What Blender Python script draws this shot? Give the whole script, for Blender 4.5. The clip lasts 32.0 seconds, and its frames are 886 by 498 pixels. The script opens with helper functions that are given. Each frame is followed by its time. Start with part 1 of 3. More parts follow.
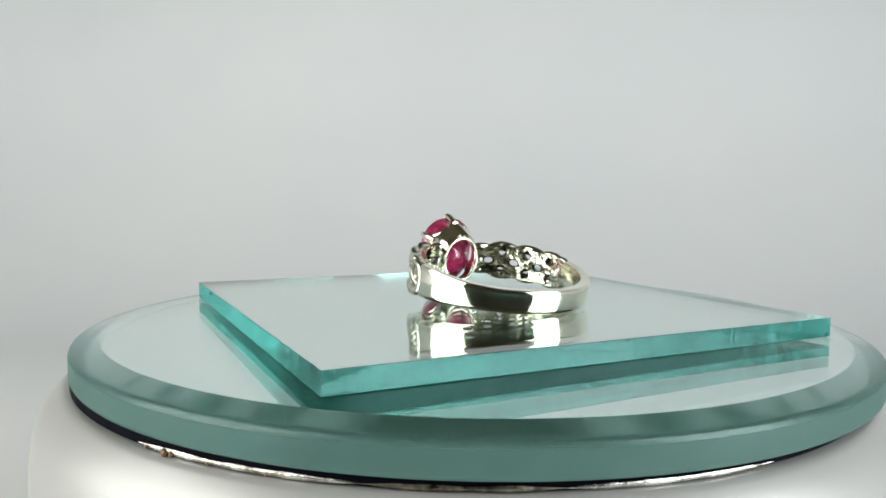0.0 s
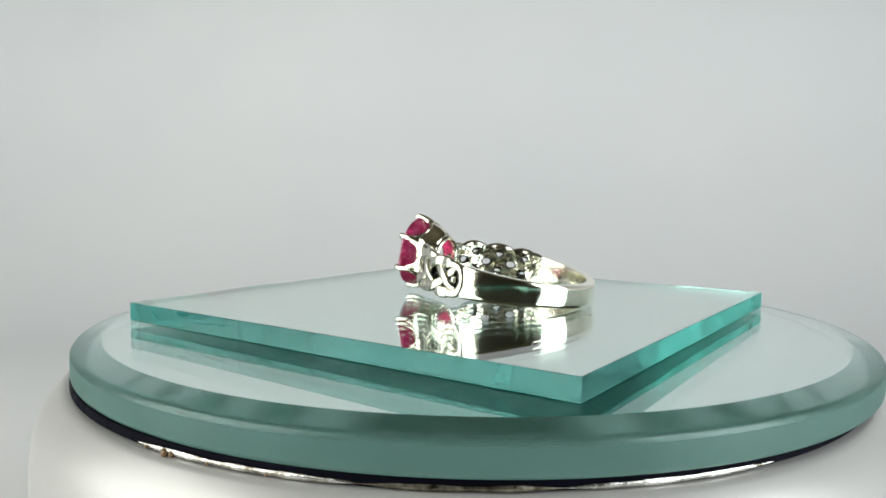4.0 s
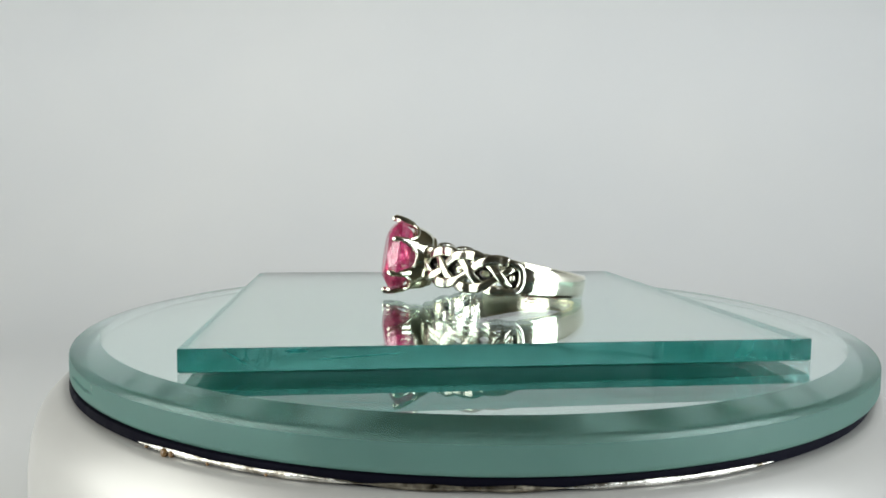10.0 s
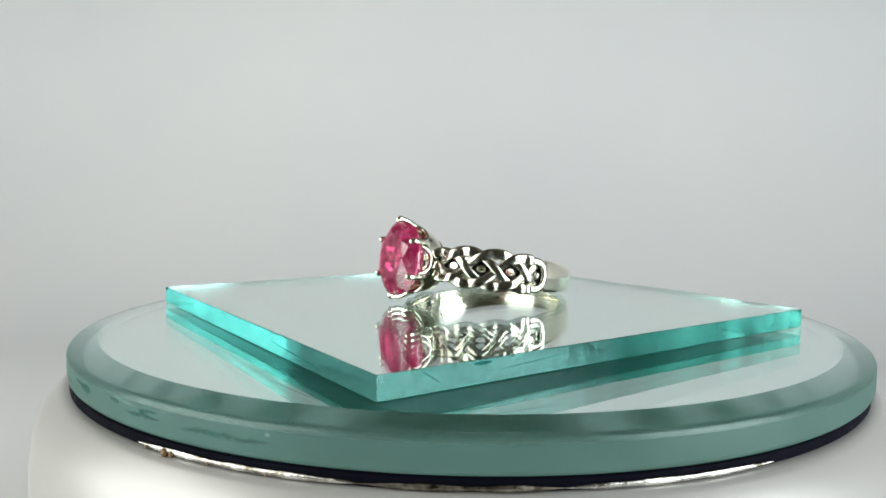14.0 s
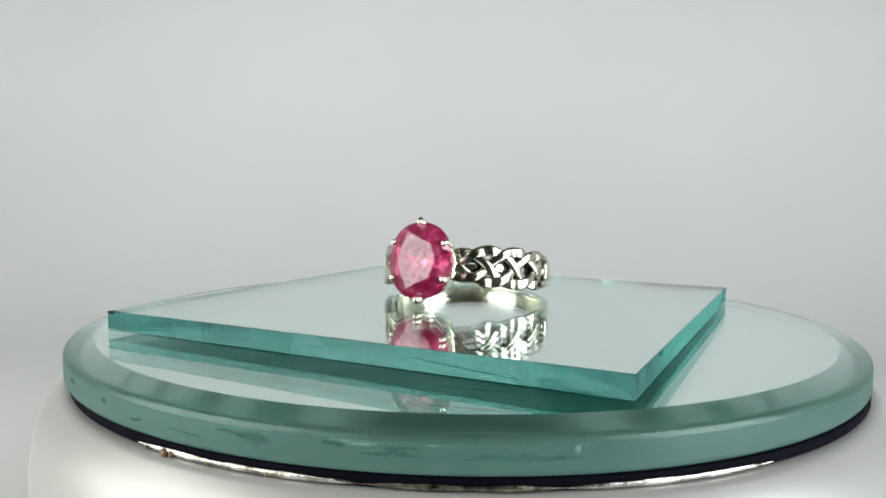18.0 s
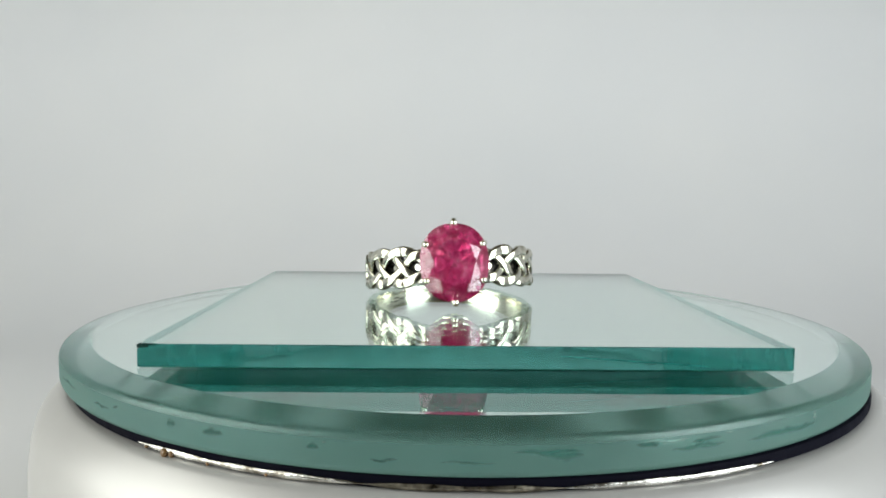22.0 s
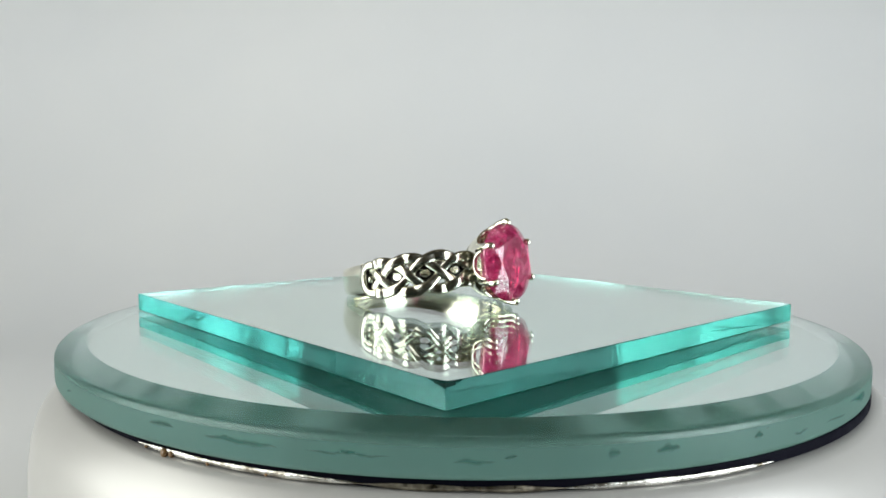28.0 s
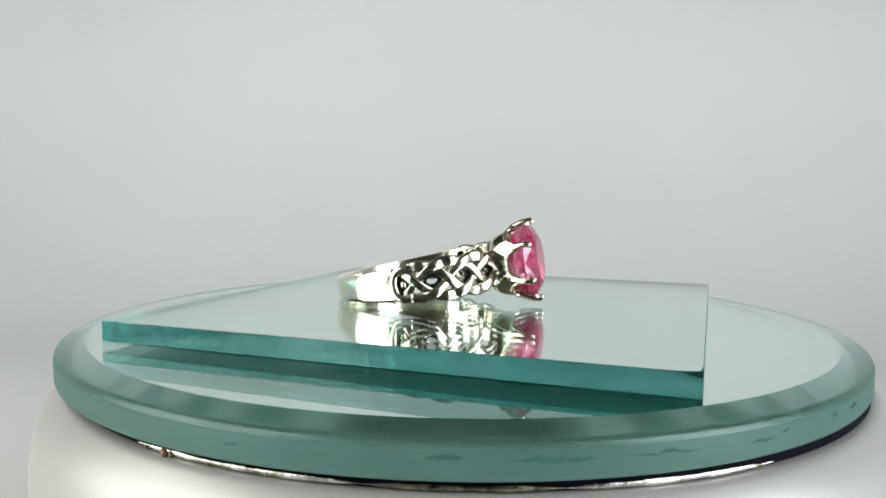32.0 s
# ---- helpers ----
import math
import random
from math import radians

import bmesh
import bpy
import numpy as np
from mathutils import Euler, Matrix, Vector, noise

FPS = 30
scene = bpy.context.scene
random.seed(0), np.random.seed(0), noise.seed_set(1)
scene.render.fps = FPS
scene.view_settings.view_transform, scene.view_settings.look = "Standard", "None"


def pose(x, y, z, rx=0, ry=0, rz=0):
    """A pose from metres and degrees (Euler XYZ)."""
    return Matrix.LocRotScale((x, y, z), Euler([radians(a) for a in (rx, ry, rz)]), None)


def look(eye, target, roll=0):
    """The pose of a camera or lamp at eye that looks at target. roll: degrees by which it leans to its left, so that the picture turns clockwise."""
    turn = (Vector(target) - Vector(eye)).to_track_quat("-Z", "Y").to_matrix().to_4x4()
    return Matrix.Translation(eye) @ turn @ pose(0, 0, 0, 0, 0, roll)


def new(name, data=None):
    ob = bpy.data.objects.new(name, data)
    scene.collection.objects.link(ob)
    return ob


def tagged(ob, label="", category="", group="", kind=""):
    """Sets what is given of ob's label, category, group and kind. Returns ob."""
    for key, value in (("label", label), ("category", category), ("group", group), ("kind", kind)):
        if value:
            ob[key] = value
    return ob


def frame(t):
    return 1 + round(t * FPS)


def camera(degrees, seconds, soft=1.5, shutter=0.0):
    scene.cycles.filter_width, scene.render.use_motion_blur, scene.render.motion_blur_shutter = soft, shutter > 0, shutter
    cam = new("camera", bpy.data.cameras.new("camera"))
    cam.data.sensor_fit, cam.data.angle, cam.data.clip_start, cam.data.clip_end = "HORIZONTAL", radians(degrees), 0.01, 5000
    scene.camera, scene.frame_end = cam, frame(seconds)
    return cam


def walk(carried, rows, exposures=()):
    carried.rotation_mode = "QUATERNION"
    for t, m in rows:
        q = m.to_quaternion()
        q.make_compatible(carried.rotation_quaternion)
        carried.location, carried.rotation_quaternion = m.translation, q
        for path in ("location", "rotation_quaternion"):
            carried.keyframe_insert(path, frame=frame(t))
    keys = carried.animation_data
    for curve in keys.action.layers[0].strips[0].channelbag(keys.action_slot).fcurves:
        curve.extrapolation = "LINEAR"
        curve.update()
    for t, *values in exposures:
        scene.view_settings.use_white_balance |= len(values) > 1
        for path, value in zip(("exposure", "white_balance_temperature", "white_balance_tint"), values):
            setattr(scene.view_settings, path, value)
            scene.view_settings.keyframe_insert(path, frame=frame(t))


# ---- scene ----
# All drawing is in units of U metres; the turning axis is the z axis, and the
# top of the square mirror lies at z = 0 of the drawing, Z0 metres over the table.
U = 0.001041
Z0 = 0.066
SECONDS = 32.0


def at(x, y, z):
    return (x * U, y * U, z * U + Z0)


# ---- camera ----
cam = camera(61.65, SECONDS, soft=1.7)
EYE = (2.115, -98.648, 14.4565)
DOWN, TO_RIGHT = 0.07992, -0.05171
AIM = (EYE[0] + 100 * math.sin(TO_RIGHT) * math.cos(DOWN),
       EYE[1] + 100 * math.cos(TO_RIGHT) * math.cos(DOWN),
       EYE[2] - 100 * math.sin(DOWN))
STAND = look(at(*EYE), at(*AIM), 0.55)
walk(cam, [(0, STAND), (SECONDS, STAND)], exposures=[(0, 0.0), (SECONDS, 0.0)])

# ---- light ----
# light that runs to and fro inside the mirror glass
scene.cycles.max_bounces, scene.cycles.glossy_bounces, scene.cycles.transmission_bounces = 40, 40, 40
world = bpy.data.worlds.new("room_air")
world.use_nodes = True
scene.world = world
world.node_tree.nodes["Background"].inputs["Color"].default_value = (0.9, 0.95, 1.0, 1)
world.node_tree.nodes["Background"].inputs["Strength"].default_value = 0.02


def softbox_lamp(name, place, target, width, height, watts, colour):
    data = bpy.data.lights.new(name, "AREA")
    data.shape, data.size, data.size_y = "RECTANGLE", width, height
    data.energy, data.color = watts, colour
    ob = new(name, data)
    ob.matrix_world = look(place, target)
    return ob


softbox_lamp("lamp_west", (-0.370, -0.174, 0.188), (0.06, 0.02, 0.0), 0.38, 0.39, 2.30, (0.972, 1.0, 0.955))
softbox_lamp("lamp_east", (0.36, -0.195, 0.17), (-0.04, 0.02, 0.0), 0.26, 0.34, 2.24, (0.905, 0.97, 1.0))


# ---- materials ----
def material(name):
    m = bpy.data.materials.new(name)
    m.use_nodes = True
    nt = m.node_tree
    return m, nt, nt.nodes["Principled BSDF"]


def noise_node(nt, scale, detail=4.0, rough=0.55, coords="Object"):
    co = nt.nodes.new("ShaderNodeTexCoord")
    n = nt.nodes.new("ShaderNodeTexNoise")
    n.inputs["Scale"].default_value = scale
    n.inputs["Detail"].default_value = detail
    n.inputs["Roughness"].default_value = rough
    nt.links.new(co.outputs[coords], n.inputs["Vector"])
    return n


def ramp(nt, source, stops):
    r = nt.nodes.new("ShaderNodeValToRGB")
    e = r.color_ramp.elements
    while len(e) < len(stops):
        e.new(0.5)
    for k, (pos, col) in enumerate(stops):
        e[k].position = pos
        e[k].color = (*col, 1) if len(col) == 3 else col
    nt.links.new(source, r.inputs["Fac"])
    return r


def bump(nt, bsdf, source, strength, distance):
    b = nt.nodes.new("ShaderNodeBump")
    b.inputs["Strength"].default_value = strength
    b.inputs["Distance"].default_value = distance
    nt.links.new(source, b.inputs["Height"])
    nt.links.new(b.outputs["Normal"], bsdf.inputs["Normal"])


def grey(v):
    return (v, v, v)


def paper():
    m, nt, p = material("white_paper")
    n = noise_node(nt, 5.0, 3.0)
    r = ramp(nt, n.outputs["Fac"], [(0.3, (0.74, 0.75, 0.76)), (0.7, (0.79, 0.79, 0.785))])
    nt.links.new(r.outputs["Color"], p.inputs["Base Color"])
    p.inputs["Roughness"].default_value = 0.85
    g = noise_node(nt, 900.0, 3.0)
    bump(nt, p, g.outputs["Fac"], 0.05, 0.0005)
    return m


def dark_wall():
    m, nt, p = material("tan_wall_paint")
    n = noise_node(nt, 3.0, 4.0)
    r = ramp(nt, n.outputs["Fac"], [(0.3, (0.29, 0.245, 0.15)), (0.7, (0.36, 0.31, 0.20))])
    nt.links.new(r.outputs["Color"], p.inputs["Base Color"])
    p.inputs["Roughness"].default_value = 0.8
    return m


def silver(name, dark, light, rough, bump_scale, bump_strength, relief=0.0001):
    m, nt, p = material(name)
    p.inputs["Metallic"].default_value = 1.0
    n = noise_node(nt, 700.0, 4.0)
    r = ramp(nt, n.outputs["Fac"], [(0.35, dark), (0.65, light)])
    nt.links.new(r.outputs["Color"], p.inputs["Base Color"])
    q = noise_node(nt, 1500.0, 3.0)
    rr = ramp(nt, q.outputs["Fac"], [(0.3, grey(rough * 0.6)), (0.75, grey(rough * 1.5))])
    nt.links.new(rr.outputs["Color"], p.inputs["Roughness"])
    g = noise_node(nt, bump_scale, 2.0)
    bump(nt, p, g.outputs["Fac"], bump_strength, relief)
    return m


def ruby():
    m, nt, p = material("ruby")
    n = noise_node(nt, 430.0, 8.0, 0.78)
    r = ramp(nt, n.outputs["Fac"], [(0.36, (0.38, 0.010, 0.082)), (0.50, (0.64, 0.058, 0.195)), (0.66, (0.90, 0.31, 0.46))])
    nt.links.new(r.outputs["Color"], p.inputs["Base Color"])
    p.inputs["IOR"].default_value = 1.76
    p.inputs["Roughness"].default_value = 0.025
    q = noise_node(nt, 520.0, 7.0, 0.75)
    clouds = ramp(nt, q.outputs["Fac"], [(0.36, grey(0.82)), (0.52, grey(0.64)), (0.68, grey(0.38))])
    nt.links.new(clouds.outputs["Color"], p.inputs["Transmission Weight"])
    return m


def clear_glass():
    m, nt, p = material("clear_glass")
    p.inputs["Base Color"].default_value = (0.875, 0.965, 0.94, 1)
    p.inputs["IOR"].default_value = 1.52
    p.inputs["Roughness"].default_value = 0.0
    p.inputs["Transmission Weight"].default_value = 1.0
    return m


def silvering(name, colour):
    m, nt, p = material(name)
    p.inputs["Base Color"].default_value = (*colour, 1)
    p.inputs["Metallic"].default_value = 1.0
    p.inputs["Roughness"].default_value = 0.0
    return m


def frosted(nt, p, colour, share, through_tint=None):
    """Lets light from inside the glass come out of its frosted surface."""
    t = nt.nodes.new("ShaderNodeBsdfTranslucent")
    if through_tint is None:
        nt.links.new(colour, t.inputs["Color"])
    else:
        t.inputs["Color"].default_value = (*through_tint, 1)
    mix = nt.nodes.new("ShaderNodeMixShader")
    mix.inputs["Fac"].default_value = share
    nt.links.new(p.outputs["BSDF"], mix.inputs[1])
    nt.links.new(t.outputs["BSDF"], mix.inputs[2])
    nt.links.new(mix.outputs["Shader"], nt.nodes["Material Output"].inputs["Surface"])


def cut_glass_edge():
    """Broken edge of the square mirror: clear green glass, clouded and hackled in places."""
    m, nt, p = material("cut_glass_edge")
    out = nt.nodes["Material Output"]
    n = noise_node(nt, 110.0, 5.0, 0.6)
    n.inputs["Distortion"].default_value = 0.8
    r = ramp(nt, n.outputs["Fac"], [(0.32, (0.03, 0.31, 0.27)), (0.48, (0.07, 0.54, 0.48)), (0.72, (0.20, 0.78, 0.71))])
    nt.links.new(r.outputs["Color"], p.inputs["Base Color"])
    p.inputs["Roughness"].default_value = 0.28
    frosted(nt, p, r.outputs["Color"], 0.6)
    body = out.inputs["Surface"].links[0].from_socket
    # upright hackle ridges on some stretches, soft waves elsewhere
    co = nt.nodes.new("ShaderNodeTexCoord")
    mp = nt.nodes.new("ShaderNodeMapping")
    mp.inputs["Scale"].default_value = (1.0, 1.0, 0.22)
    nt.links.new(co.outputs["Object"], mp.inputs["Vector"])
    h = nt.nodes.new("ShaderNodeTexNoise")
    h.inputs["Scale"].default_value = 1700.0
    h.inputs["Detail"].default_value = 3.0
    h.inputs["Distortion"].default_value = 0.5
    nt.links.new(mp.outputs["Vector"], h.inputs["Vector"])
    w = noise_node(nt, 55.0, 2.0)
    wr = ramp(nt, w.outputs["Fac"], [(0.42, grey(0.028)), (0.54, grey(0.08)), (0.68, grey(0.34))])
    b = nt.nodes.new("ShaderNodeBump")
    b.inputs["Distance"].default_value = 0.0007
    nt.links.new(wr.outputs["Color"], b.inputs["Strength"])
    nt.links.new(h.outputs["Fac"], b.inputs["Height"])
    soft = noise_node(nt, 190.0, 3.0, 0.5)
    soft.inputs["Distortion"].default_value = 0.8
    b2 = nt.nodes.new("ShaderNodeBump")
    b2.inputs["Distance"].default_value = 0.0004
    b2.inputs["Strength"].default_value = 0.10
    nt.links.new(soft.outputs["Fac"], b2.inputs["Height"])
    nt.links.new(b.outputs["Normal"], b2.inputs["Normal"])
    see = nt.nodes.new("ShaderNodeBsdfGlass")
    see.inputs["Color"].default_value = (0.39, 0.675, 0.652, 1)
    see.inputs["IOR"].default_value = 1.52
    see.inputs["Roughness"].default_value = 0.0
    nt.links.new(b2.outputs["Normal"], see.inputs["Normal"])
    cloud = noise_node(nt, 70.0, 5.0, 0.6)
    cloud.inputs["Distortion"].default_value = 1.0
    clear = nt.nodes.new("ShaderNodeMixShader")
    share = ramp(nt, cloud.outputs["Fac"], [(0.38, grey(0.97)), (0.54, grey(0.88)), (0.70, grey(0.60))])
    nt.links.new(share.outputs["Color"], clear.inputs["Fac"])
    nt.links.new(body, clear.inputs[1])
    nt.links.new(see.outputs["BSDF"], clear.inputs[2])
    nt.links.new(clear.outputs["Shader"], out.inputs["Surface"])
    return m


def ground_glass_edge():
    """Rim of the round mirror: polished bevel that runs over into the ground side."""
    m, nt, p = material("ground_glass_edge")
    n = noise_node(nt, 90.0, 4.0, 0.55)
    r = ramp(nt, n.outputs["Fac"], [(0.30, (0.056, 0.162, 0.134)), (0.45, (0.082, 0.204, 0.170)), (0.75, (0.110, 0.248, 0.208))])
    nt.links.new(r.outputs["Color"], p.inputs["Base Color"])
    p.inputs["Roughness"].default_value = 0.38
    g = noise_node(nt, 2500.0, 3.0)
    bump(nt, p, g.outputs["Fac"], 0.15, 0.0001)
    frosted(nt, p, None, 0.5, (0.255, 0.485, 0.425))
    out = nt.nodes["Material Output"]
    ground = out.inputs["Surface"].links[0].from_socket
    co = nt.nodes.new("ShaderNodeTexCoord")
    xyz = nt.nodes.new("ShaderNodeSeparateXYZ")
    nt.links.new(co.outputs["Object"], xyz.inputs["Vector"])
    fall = nt.nodes.new("ShaderNodeMapRange")
    fall.interpolation_type = "SMOOTHSTEP"
    fall.inputs["From Min"].default_value = -3.7 * U
    fall.inputs["From Max"].default_value = -2.62 * U
    nt.links.new(xyz.outputs["Z"], fall.inputs["Value"])
    tint = ramp(nt, fall.outputs["Result"], [(0.0, (0.62, 0.75, 0.72)), (0.7, (0.77, 0.85, 0.84)), (1.0, (0.91, 0.95, 0.95))])
    glass = nt.nodes.new("ShaderNodeBsdfGlass")
    nt.links.new(tint.outputs["Color"], glass.inputs["Color"])
    glass.inputs["IOR"].default_value = 1.52
    polish = ramp(nt, fall.outputs["Result"], [(0.0, grey(0.26)), (0.65, grey(0.26)), (1.0, grey(0.11))])
    nt.links.new(polish.outputs["Color"], glass.inputs["Roughness"])
    share = ramp(nt, fall.outputs["Result"], [(0.0, grey(0.50)), (1.0, grey(0.96))])
    top = nt.nodes.new("ShaderNodeMixShader")
    nt.links.new(share.outputs["Color"], top.inputs["Fac"])
    nt.links.new(ground, top.inputs[1])
    nt.links.new(glass.outputs["BSDF"], top.inputs[2])
    nt.links.new(top.outputs["Shader"], out.inputs["Surface"])
    return m


def plastic(name, colour, rough, spread=0.06, coat=0.0, metal=0.0, specular=0.5, mottle=0.2):
    m, nt, p = material(name)
    n = noise_node(nt, 60.0, 4.0)
    lo = tuple(c * (1 - spread) for c in colour)
    hi = tuple(min(1, c * (1 + spread)) for c in colour)
    r = ramp(nt, n.outputs["Fac"], [(0.3, lo), (0.7, hi)])
    nt.links.new(r.outputs["Color"], p.inputs["Base Color"])
    q = noise_node(nt, 500.0, 3.0)
    rr = ramp(nt, q.outputs["Fac"], [(0.3, grey(rough * (1 - mottle))), (0.7, grey(min(1, rough * (1 + mottle))))])
    nt.links.new(rr.outputs["Color"], p.inputs["Roughness"])
    p.inputs["Coat Weight"].default_value = coat
    p.inputs["Metallic"].default_value = metal
    p.inputs["Specular IOR Level"].default_value = specular
    return m


def shell():
    """Rough fracture face that lets some green light through."""
    m, nt, p = material("dark_teal_shell")
    n = noise_node(nt, 900.0, 5.0, 0.7)
    r = ramp(nt, n.outputs["Fac"], [(0.35, (0.012, 0.13, 0.115)), (0.65, (0.05, 0.34, 0.31))])
    nt.links.new(r.outputs["Color"], p.inputs["Base Color"])
    p.inputs["Roughness"].default_value = 0.6
    p.inputs["Specular IOR Level"].default_value = 0.15
    frosted(nt, p, r.outputs["Color"], 0.5)
    return m


def feathered(m, most):
    """Lets a thin mark run out softly towards its rim, by the cover kept on its points."""
    nt = m.node_tree
    cover = nt.nodes.new("ShaderNodeAttribute")
    cover.attribute_name = "cover"
    grain = noise_node(nt, 800.0, 4.0, 0.7)
    patchy = ramp(nt, grain.outputs["Fac"], [(0.30, grey(0.5 * most)), (0.60, grey(most))])
    times = nt.nodes.new("ShaderNodeMath")
    times.operation = "MULTIPLY"
    nt.links.new(cover.outputs["Fac"], times.inputs[0])
    nt.links.new(patchy.outputs["Color"], times.inputs[1])
    nt.links.new(times.outputs["Value"], nt.nodes["Principled BSDF"].inputs["Alpha"])
    return m


PAPER = paper()
WALL = dark_wall()
SILVER = silver("polished_silver", (0.90, 0.875, 0.74), (0.95, 0.93, 0.80), 0.11, 500.0, 0.05)
SATIN = silver("satin_silver", (0.80, 0.78, 0.65), (0.90, 0.88, 0.74), 0.17, 700.0, 0.35)
OXIDE = silver("blackened_silver", (0.022, 0.020, 0.018), (0.07, 0.065, 0.058), 0.3, 1800.0, 0.4)
CAST = silver("cast_silver", (0.55, 0.535, 0.45), (0.71, 0.69, 0.59), 0.20, 800.0, 0.2)
PATINA = silver("patinated_silver", (0.52, 0.51, 0.43), (0.80, 0.78, 0.65), 0.12, 420.0, 0.9, 0.0006)
RUBY = ruby()
GLASS = clear_glass()
SILVERING = silvering("mirror_silvering", (0.815, 0.86, 0.845))
NEW_SILVERING = silvering("fresh_silvering", (0.89, 0.93, 0.92))
CUT_EDGE = cut_glass_edge()
GROUND_EDGE = ground_glass_edge()
BLACK = plastic("dark_backing", (0.010, 0.030, 0.026), 0.9, 0.2, 0.0, 0.0, 0.1)
BACKING = plastic("green_mirror_backing", (0.035, 0.22, 0.165), 0.8, 0.2, 0.0, 0.0, 0.1)
RUBBER = plastic("black_gloss_plastic", (0.004, 0.004, 0.008), 0.6, 0.2, 0.0, 0.0, 0.02)
WHITE = plastic("white_satin_plastic", (0.43, 0.42, 0.40), 0.38, 0.02, 0.0, 0.35, 0.5, 0.03)
GLUE = plastic("amber_glue", (0.16, 0.09, 0.035), 0.25, 0.4)
# lip colours: lamp glints as bright metal, the stretch without them as dull
GLINT_LIP = silver("glint_lip", (0.14, 0.12, 0.09), (0.80, 0.79, 0.74), 0.24, 700.0, 0.5, 0.0002)
DULL_LIP = silver("dull_lip", (0.05, 0.042, 0.03), (0.30, 0.27, 0.21), 0.4, 700.0, 0.5, 0.0002)
SMEAR = feathered(plastic("dark_green_shell", (0.04, 0.138, 0.112), 0.85, 0.35, 0.0, 0.0, 0.05), 0.9)
# pale colour stands in for reflections on the disc's edge
PALE_GLINT = feathered(plastic("pale_glint", (0.19, 0.35, 0.30), 0.45, 0.2), 0.8)
DARK_SHELL = shell()
DUST = plastic("dust", (0.10, 0.10, 0.10), 0.9, 0.3)


# ---- building ----
def part(name, bm, mats, parent=None, label="", smooth=None, scale=U):
    """Links a bmesh, drawn in units, as one mesh object. smooth: the angle up to which edges are smooth."""
    bmesh.ops.scale(bm, vec=(scale, scale, scale), verts=bm.verts)
    if smooth is not None:
        lim = radians(smooth)
        for f in bm.faces:
            f.smooth = True
        for e in bm.edges:
            e.smooth = not e.is_manifold or e.calc_face_angle(0.0) < lim
    me = bpy.data.meshes.new(name)
    bm.to_mesh(me)
    bm.free()
    for m in (mats if isinstance(mats, (list, tuple)) else [mats]):
        me.materials.append(m)
    ob = new(name, me)
    if parent is not None:
        ob.parent = parent
    if label:
        ob["label"] = label
    return ob


def thing(name, label, category, group="", kind=""):
    return tagged(new(name), label, category, group, kind)


def revolve(profile, steps, mats_of=None, jitter=None):
    """A closed body from a profile of (radius, z), first and last on the axis or not. mats_of: a slot for each band."""
    bm = bmesh.new()
    rings = []
    for k, (r, z) in enumerate(profile):
        if r < 1e-6:
            rings.append([bm.verts.new((0, 0, z))])
        else:
            row = []
            for i in range(steps):
                a = 2 * math.pi * i / steps
                dr, dz = jitter(k, a) if jitter else (0, 0)
                row.append(bm.verts.new(((r + dr) * math.cos(a), (r + dr) * math.sin(a), z + dz)))
            rings.append(row)
    for k in range(len(rings) - 1):
        a, b = rings[k], rings[k + 1]
        for i in range(steps):
            j = (i + 1) % steps
            if len(a) == 1:
                f = bm.faces.new((a[0], b[j], b[i]))
            elif len(b) == 1:
                f = bm.faces.new((a[i], a[j], b[0]))
            else:
                f = bm.faces.new((a[i], a[j], b[j], b[i]))
            f.material_index = mats_of[k] if mats_of else 0
    bmesh.ops.recalc_face_normals(bm, faces=bm.faces)
    return bm


def sweep(bm, path, frames, section, cap=True):
    """A tube along path; frames gives (side, up) at each point, section a list of (s, u) loops at each point."""
    loops = []
    for p, (side, up), sec in zip(path, frames, section):
        loops.append([bm.verts.new(p + side * s + up * u) for s, u in sec])
    n = len(loops[0])
    for a, b in zip(loops, loops[1:]):
        for i in range(n):
            j = (i + 1) % n
            bm.faces.new((a[i], a[j], b[j], b[i]))
    if cap:
        bm.faces.new(loops[0][::-1])
        bm.faces.new(loops[-1])


# ---- the room, table and backdrop ----
def box(bm, x0, y0, z0, x1, y1, z1):
    v = [bm.verts.new((x, y, z)) for x in (x0, x1) for y in (y0, y1) for z in (z0, z1)]
    for q in ((0, 1, 3, 2), (4, 6, 7, 5), (0, 4, 5, 1), (2, 3, 7, 6), (0, 2, 6, 4), (1, 5, 7, 3)):
        bm.faces.new([v[i] for i in q])


